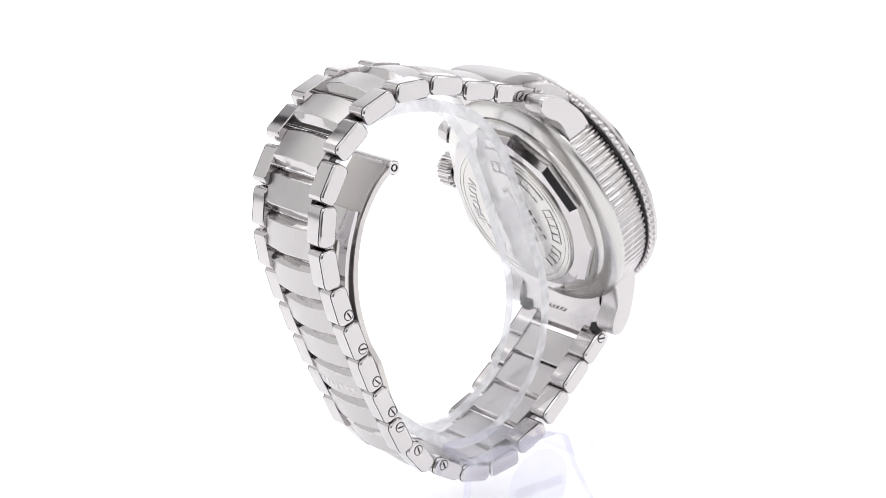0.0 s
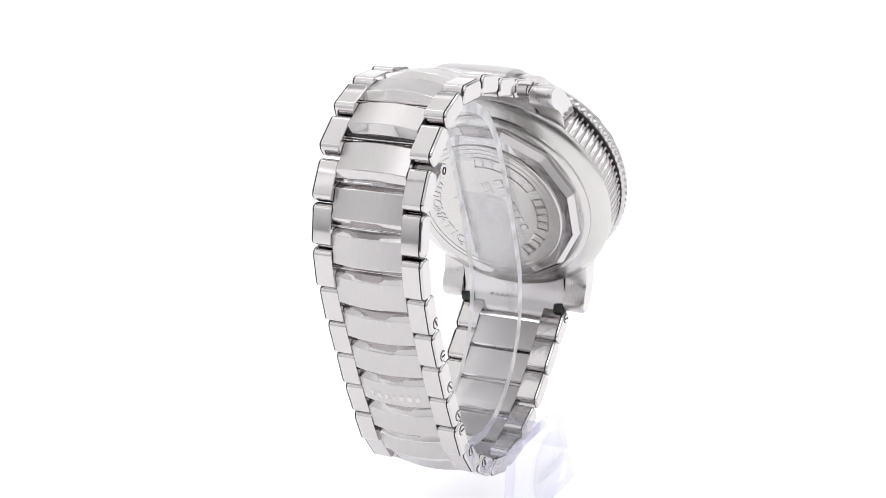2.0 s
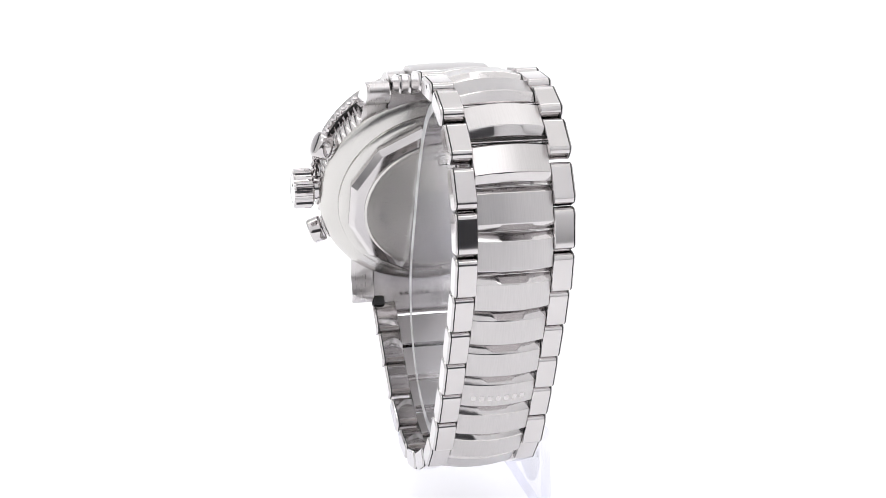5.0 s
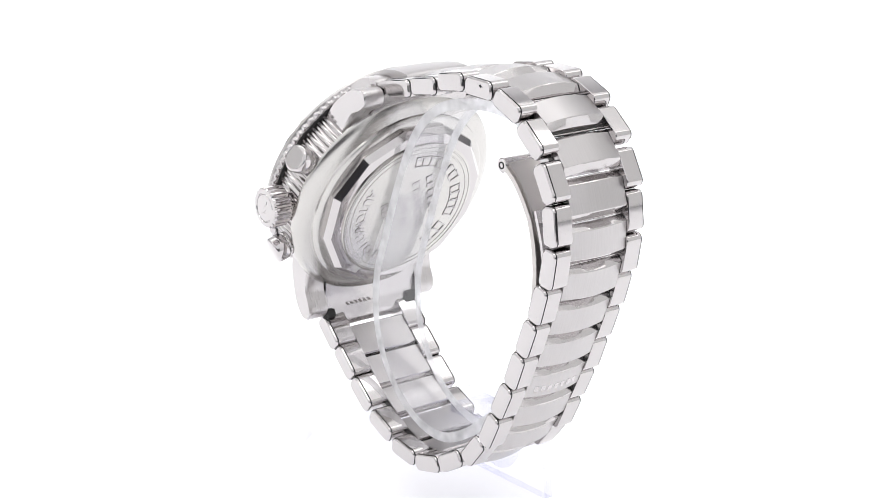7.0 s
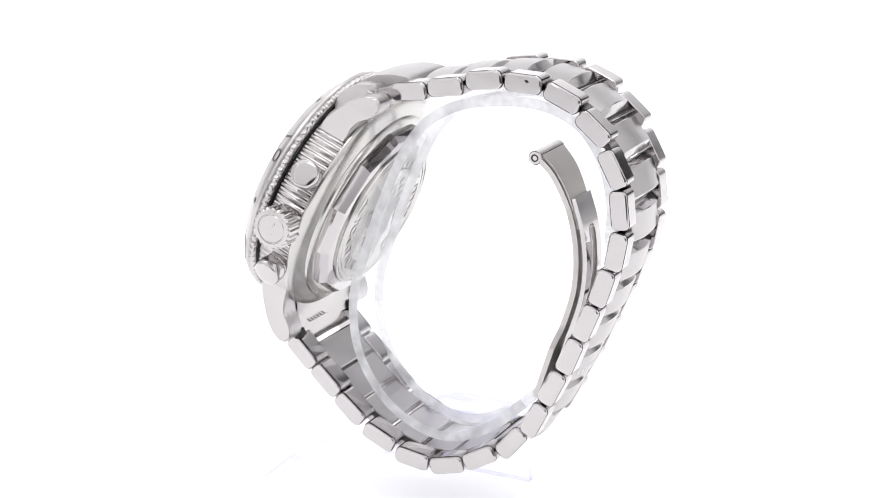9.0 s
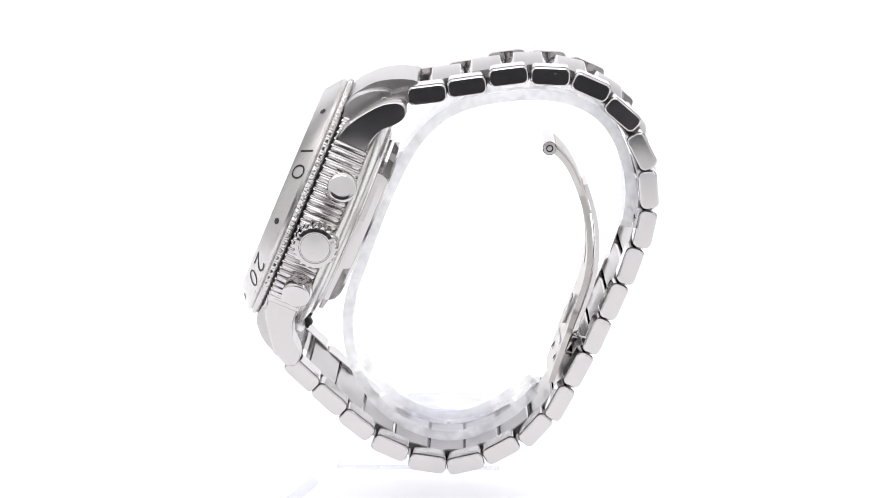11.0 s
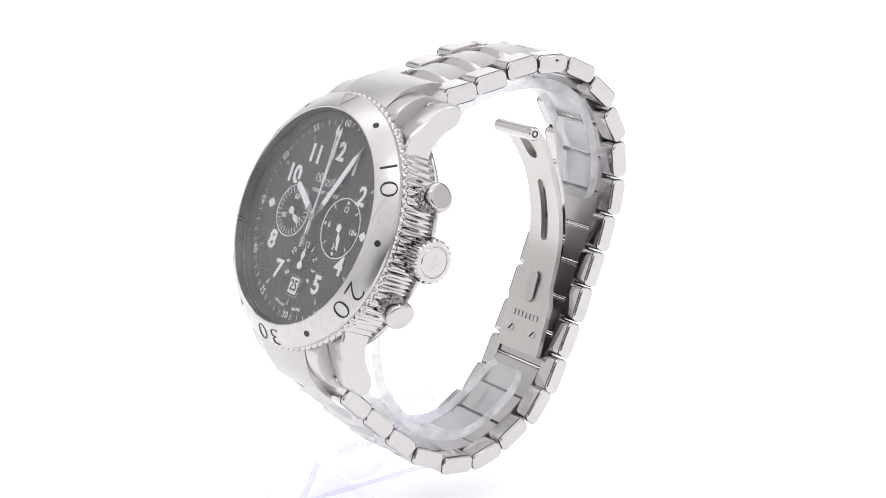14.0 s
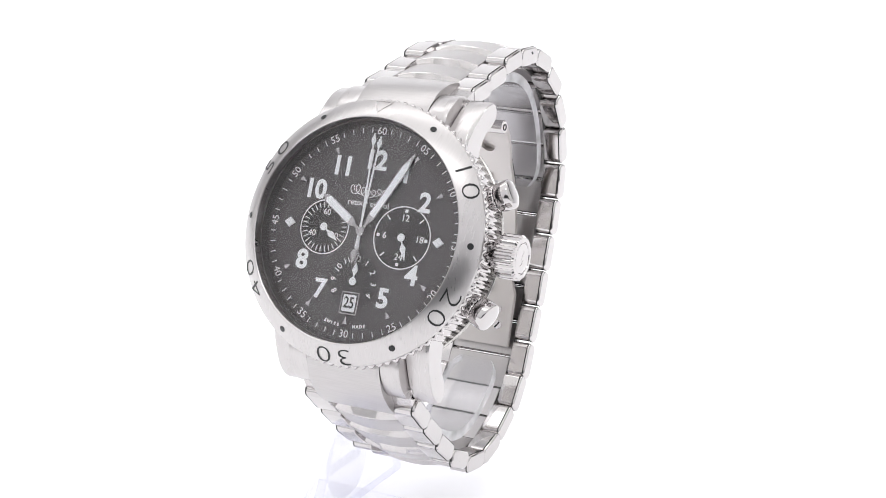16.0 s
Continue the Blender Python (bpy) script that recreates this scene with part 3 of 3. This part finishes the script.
for k, ((y0, z0, a0), (y1, z1, a1)) in enumerate(zip(LINKS, LINKS[1:])):
    link = part("centre_link", centre_mesh, None, watch, "brushed arched centre bracelet link", along((y0 + y1) / 2, (z0 + z1) / 2, (a0 + a1) / 2, (26 - (y0 + y1) / 2) * SKEW))
    part("link_shade_plate", short_shade_plate_mesh if 4 < k < 14 or k > 15 else shade_plate_mesh, None, link, "dark added plate for the shade between links")


def end_piece(half, line, arch, start=None, sink=0.0):
    """A curved filler between case and bracelet, from a side profile in u and z."""
    start = -half if start is None else start
    pts = [(p.x, p.y) for p in smooth_line([(*q, 0) for q in line], 3)]
    rows = []
    for k in range(9):
        x = start + (half - start) * k / 8
        lift = arch * (1 - (x / half) ** 2) - sink - (0.12 if k in (0, 8) else 0.0)
        rows.append([(x, u, z + lift) for u, z in pts])
    return loft(rows)


TOPLINE = [(17.0, -2.9), (19.3, -2.5), (20.9, -3.1), (23.5, -5.1), (25.2, -7.7), (26.1, -10.0), (26.3, -11.4), (25.4, -12.1), (23.8, -10.9), (21.5, -9.2), (17.0, -8.4)]
SIDELINE = [(16.5, -3.1), (19.0, -2.95), (20.7, -3.75), (22.4, -5.4), (23.4, -7.2), (23.6, -8.4), (22.8, -9.1), (20.5, -8.7), (16.5, -8.2)]
top_mesh = finish(end_piece(6.4, TOPLINE, 0.35), SATIN, "end_link", 40)
side_mesh = finish(end_piece(9.75, [(u, z + 0.5) for u, z in SIDELINE], 0.2, 6.5), CASE_SATIN, "end_link_flank", 40)
BASELINE = [(16.5, -3.6), (19.0, -3.5), (20.7, -4.6), (22.6, -6.8), (24.5, -9.1), (25.7, -10.9), (24.9, -11.8), (21.0, -9.4), (16.5, -8.4)]
base_mesh = finish(end_piece(9.6, BASELINE, 0.2, sink=0.45), INNER, "end_link_base", 40)
for sy in (1, -1):
    e = part("end_link", top_mesh, None, watch, "brushed arched end link between the lugs", CASE @ Matrix.Diagonal((1, sy, 1, 1)))
    part("end_link_base", base_mesh, None, e, "plain steel base under the end link")
    for sx in (1, -1):
        part("end_link_flank", side_mesh, None, e, "brushed flank beside the end link", Matrix.Diagonal((sx, 1, 1, 1)))

hole_mesh = finish(prism(round_rect(2.3, 1.5, 0.5, 3), 1.4, 0.1), GROOVE, "spring_bar_slot")
for sx in (1, -1):
    part("spring_bar_slot", hole_mesh, None, watch, "dark slot beside the lug", CASE @ mm(sx * 8.9, -23.4, -11.6) @ Matrix.Rotation(radians(-40), 4, "X"))
bm = bmesh.new()
for k in range(6):
    bar(bm, 0.55, 1.3, Matrix.Translation((-4.5 + 0.95 * k, 0, 0)), 0.05)
part("base_marks", bm, INNER, watch, "small stamped plain marks under the end link", CASE @ mm(0, -22.3, -10.5) @ Matrix.Rotation(math.pi, 4, "Y") @ Matrix.Rotation(radians(32), 4, "X"))

bar_mesh = finish(disc(0.75, 20.6, 16, 0.1, z0=-10.3), POLISHED, "spring_bar")
for sy in (1, -1):
    part("spring_bar", bar_mesh, None, watch, "steel spring bar between the lugs", CASE @ mm(0, sy * 22.0, -7.8) @ Matrix.Rotation(math.pi / 2, 4, "Y"))

# folding clasp blade
BLADE = [(-16.4, 65.0), (-18.7, 62.4), (-20.6, 58.5), (-22.1, 53.7), (-22.7, 48.9), (-22.4, 44.0), (-21.1, 39.1), (-19.7, 35.2), (-18.1, 30.2), (-16.7, 25.7)]


def strip(line, width, slots, thick, shift=0.0, nx=28):
    """A sprung steel strip along a side profile, with long rounded holes (s0, s1, x, radius)."""
    path = smooth_line([(0, *q) for q in line], 8)
    s = [0.0]
    for a, b in zip(path, path[1:]):
        s.append(s[-1] + (b - a).length)
    total = s[-1]
    bm = bmesh.new()
    grid = []
    for i, p in enumerate(path):
        d = (path[min(i + 1, len(path) - 1)] - path[max(i - 1, 0)]).normalized()
        o = Vector((0, d.z, -d.y))
        w = width(s[i] / total)
        grid.append([(s[i], -w + 2 * w * k / nx, p, d, o) for k in range(nx + 1)])
    def push(sv, x):
        for s0, s1, x0, r in slots:
            c = min(max(sv, s0), s1)
            dx, ds = x - x0, sv - c
            q = math.hypot(dx, ds)
            if 1e-6 < q and abs(q - r) < 0.32:
                return c + ds * r / q, x0 + dx * r / q
        return sv, x
    def inside(sv, x):
        return any(math.hypot(x - x0, sv - min(max(sv, s0), s1)) < r - 0.02 for s0, s1, x0, r in slots)
    layers = []
    for z in (shift, shift + thick):
        rows = []
        for row in grid:
            out = []
            for sv, x, p, d, o in row:
                s2, x2 = push(sv, x)
                out.append(bm.verts.new(p + d * (s2 - sv) + o * z + Vector((x2, 0, 0))))
            rows.append(out)
        layers.append(rows)
    keep = {}
    for i in range(len(grid) - 1):
        for k in range(nx):
            sv = (grid[i][k][0] + grid[i + 1][k][0]) / 2
            x = (grid[i][k][1] + grid[i + 1][k + 1][1]) / 2
            keep[i, k] = not inside(sv, x)
    lo, hi = layers
    for (i, k), ok in keep.items():
        if not ok:
            continue
        bm.faces.new((lo[i][k], lo[i][k + 1], lo[i + 1][k + 1], lo[i + 1][k]))
        bm.faces.new((hi[i][k], hi[i + 1][k], hi[i + 1][k + 1], hi[i][k + 1]))
        for di, dk, a, b in ((-1, 0, (i, k), (i, k + 1)), (1, 0, (i + 1, k + 1), (i + 1, k)), (0, -1, (i + 1, k), (i, k)), (0, 1, (i, k + 1), (i + 1, k + 1))):
            if not keep.get((i + di, k + dk), False):
                bm.faces.new((lo[a[0]][a[1]], lo[b[0]][b[1]], hi[b[0]][b[1]], hi[a[0]][a[1]]))
    bmesh.ops.delete(bm, geom=[v for v in bm.verts if not v.link_faces], context="VERTS")
    return bm


def blade_width(f):
    if f < 0.22:
        return 4.8 - 5.5 * f
    if f < 0.70:
        return 3.6 + 1.2 * (f - 0.22)
    return min(5.4, 4.18 + 16 * (f - 0.70))


BX = mm(0.6, 0, 0)
blade = part("clasp_blade", strip(BLADE, blade_width, [(3.0, 5.0, 0, 1.35), (11.5, 21.0, 0, 0.85)], 0.9), BLADE_STEEL, watch, "curved brushed folding clasp blade with slots", BX, sharp=40)
part("head_cover", strip(BLADE[:4], lambda f: 4.3 - 1.4 * f, [], 0.35, 0.92, 10), BLADE_STEEL, blade, "worn outer plate over the blade's head", sharp=40)
leaf = BLADE[2:9]
part("clasp_leaf", strip(leaf, lambda f: 3.2, [(6.0, 16.0, 0, 1.3)], 0.7, 1.35), POLISHED, watch, "second curved leaf of the folding clasp", BX, sharp=40)
part("hinge_tube", disc(1.15, 9.6, 24, 0.15, z0=-4.8), POLISHED, blade, "round hinge tube at the blade's end", mm(0, -16.2, 65.3) @ Matrix.Rotation(math.pi / 2, 4, "Y"))
for sx in (4.82, -4.87):
    part("hinge_pin", ring(0.5, 0.2, 0.05, 20), GROOVE, blade, "hinge pin end", mm(sx, -16.2, 65.3) @ Matrix.Rotation(math.pi / 2, 4, "Y"))


def blade_spot(y, z, x, tilt):
    """A place on the blade's inner face; its z points into the bracelet."""
    a = radians(tilt)
    o = Vector((0, math.cos(a), math.sin(a)))
    u = Vector((0, -math.sin(a), math.cos(a)))
    m = Matrix.Identity(4)
    for i, axis in enumerate((u.cross(o), u, o)):
        for k in range(3):
            m[k][i] = axis[k]
    return mm(x, y, z) @ m


part("oval_boss", prism(round_rect(2.2, 5.6, 1.09, 6), 0.35, 0.12), SATIN, blade, "raised oval boss", blade_spot(-20.05, 36.8, 0, 17))
for x in (2.9, -2.9):
    part("blade_screw", disc(0.8, 0.12, 20, 0.03), POLISHED, blade, "slotted blade screw", blade_spot(-17.78, 29.2, x, 17))
    part("blade_slot", bar(bmesh.new(), 1.3, 0.26, Matrix.Rotation(0.9, 4, "Z"), 0.04), GROOVE, blade, "dark screw slot", blade_spot(-17.64, 29.2, x, 17))
bm = bmesh.new()
for k in range(7):
    bar(bm, 0.6, 1.0, Matrix.Translation((-3.0 + k, 0, 0)), 0.03)
part("blade_marks", bm, POLISHED, blade, "small stamped plain marks", blade_spot(-18.5, 31.8, 0, 17))
part("clasp_catch", prism(round_rect(7.5, 4.0, 0.6, 3), 2.4, 0.2), POLISHED, watch, "clasp catch block between blade and bracelet", mm(0.9, 0, 0) @ blade_spot(-22.2, 31.0, 0, 22))
bm = bmesh.new()
for k in range(7):
    v = 3.9 - 1.3 * k
    rise = 1.17 + 0.75 * (1 - (v / 5.68) ** 2)
    bar(bm, 0.75, 1.05, Matrix.Translation((0.6, v, rise)) @ Matrix.Rotation(-2 * 0.75 * v / 5.68 ** 2, 4, "X") @ Matrix.Rotation(math.pi / 2, 4, "Z"), 0.02)
y0, z0, a0 = LINKS[11]
y1, z1, a1 = LINKS[12]
part("link_marks", bm, INNER, watch, "row of small plain stamped marks on a link", along((y0 + y1) / 2, (z0 + z1) / 2, (a0 + a1) / 2, (26 - (y0 + y1) / 2) * SKEW))

# ---- the clear stand ----
stand = tagged(new("watch_stand"), "clear acrylic watch stand with open ring and flat base", "stand")
RING = [(-28.9, 52.0), (-29.4, 58.5), (-28.0, 65.0), (-24.4, 70.6), (-18.5, 73.6), (-10.5, 74.0), (-1.5, 72.0), (4.6, 67.2), (9.4, 58.6), (13.7, 47.4), (16.6, 38.0), (15.7, 28.2), (10.7, 20.4), (3.9, 16.3), (-2.6, 15.9), (-9.2, 19.0), (-14.4, 23.4)]


def band():
    path = smooth_line([(0, *q) for q in RING], 5)
    rows = []
    for i, p in enumerate(path):
        d = (path[min(i + 1, len(path) - 1)] - path[max(i - 1, 0)]).normalized()
        o = Vector((0, d.z, -d.y))
        end = min(i, len(path) - 1 - i)
        cut = 1.6 if end == 0 else 0.6 if end == 1 else 0.15 if end == 2 else 0.0
        rows.append([p + Vector((x + (cut if x < -2 else -cut), 0, 0)) + o * z for x, z in ((-4.6, -0.85), (-4.6, 0.85), (4.6, 0.85), (4.6, -0.85))])
    return loft(rows)


ring_ob = part("ring_band", band(), ACRYLIC, stand, "clear open ring band with frosted cut edges", sharp=40)
ring_ob.data.materials.append(FROST)
for f in ring_ob.data.polygons:
    if abs(f.normal.x) > 0.7:
        f.material_index = 1
part("bridge", loft([[(x, y, z) for y, z in ((-6.0, 15.2), (7.5, 15.2), (7.5, 16.8), (-6.0, 16.8))] for x in (4.65, 8.0, 12.4)]), CLEAR, stand, "clear bridge from ring to upright")
upright = [(-9.0, 2.05), (-7.5, 16.9), (10.5, 17.2), (13.5, 16.2), (16.0, 10.0), (20.5, 2.05)]
part("upright", loft([[(x, y, z) for y, z in upright] for x in (12.45, 14.2)]), CLEAR, stand, "clear upright side plate")
emblem = part("round_emblem", disc(6.5, 0.5, 48, 0.15), CLEAR, stand, "round raised clear emblem", mm(14.25, 6.5, 9.0) @ Matrix.Rotation(math.pi / 2, 4, "Y"))
bm = bmesh.new()
for k in range(7):
    bar(bm, 1.2, 1.7, Matrix.Translation((0, -4.5 + 1.5 * k, 0.5)) @ Matrix.Rotation(math.pi / 2, 4, "Z"), 0.15)
part("emblem_marks", bm, CLEAR, emblem, "raised plain marks")
tongue = [(20.9, 11.7), (22.2, 12.7), (33.6, 2.75), (33.0, 2.05), (31.6, 2.05)]
part("sloping_plate", loft([[(x, y, z) for y, z in tongue] for x in (-15.5, 11.5)]), CLEAR, stand, "clear sloping front plate")
base_outline = [(x + 1.5, y + 9.5) for x, y in round_rect(35, 50, 2.0, 4)]
part("base_plate", prism(base_outline, 1.6, 0.3, z0=0.4), CLEAR, stand, "clear flat base plate")


for ob in stand.children:
    if ob.name.split(".")[0] in ("upright", "base_plate", "sloping_plate", "bridge"):
        ob.data.materials.append(FAINT)
        for f in ob.data.polygons:
            flat = abs(f.normal.x) if ob.name.startswith("upright") else abs(f.normal.z) if not ob.name.startswith("sloping") else 1 - abs(f.normal.x)
            if flat < 0.6:
                f.material_index = 1


# ---- movement: both turn together about the upright axis ----
def motions():
    rows = []
    for t in range(17):
        turn = Matrix.Rotation(radians(12.67 * (t - 3.97)), 4, "Z")
        rows.append((float(t), turn @ mm(1.78, -0.3, 0)))
    walk(watch, rows)
    walk(stand, rows)


motions()
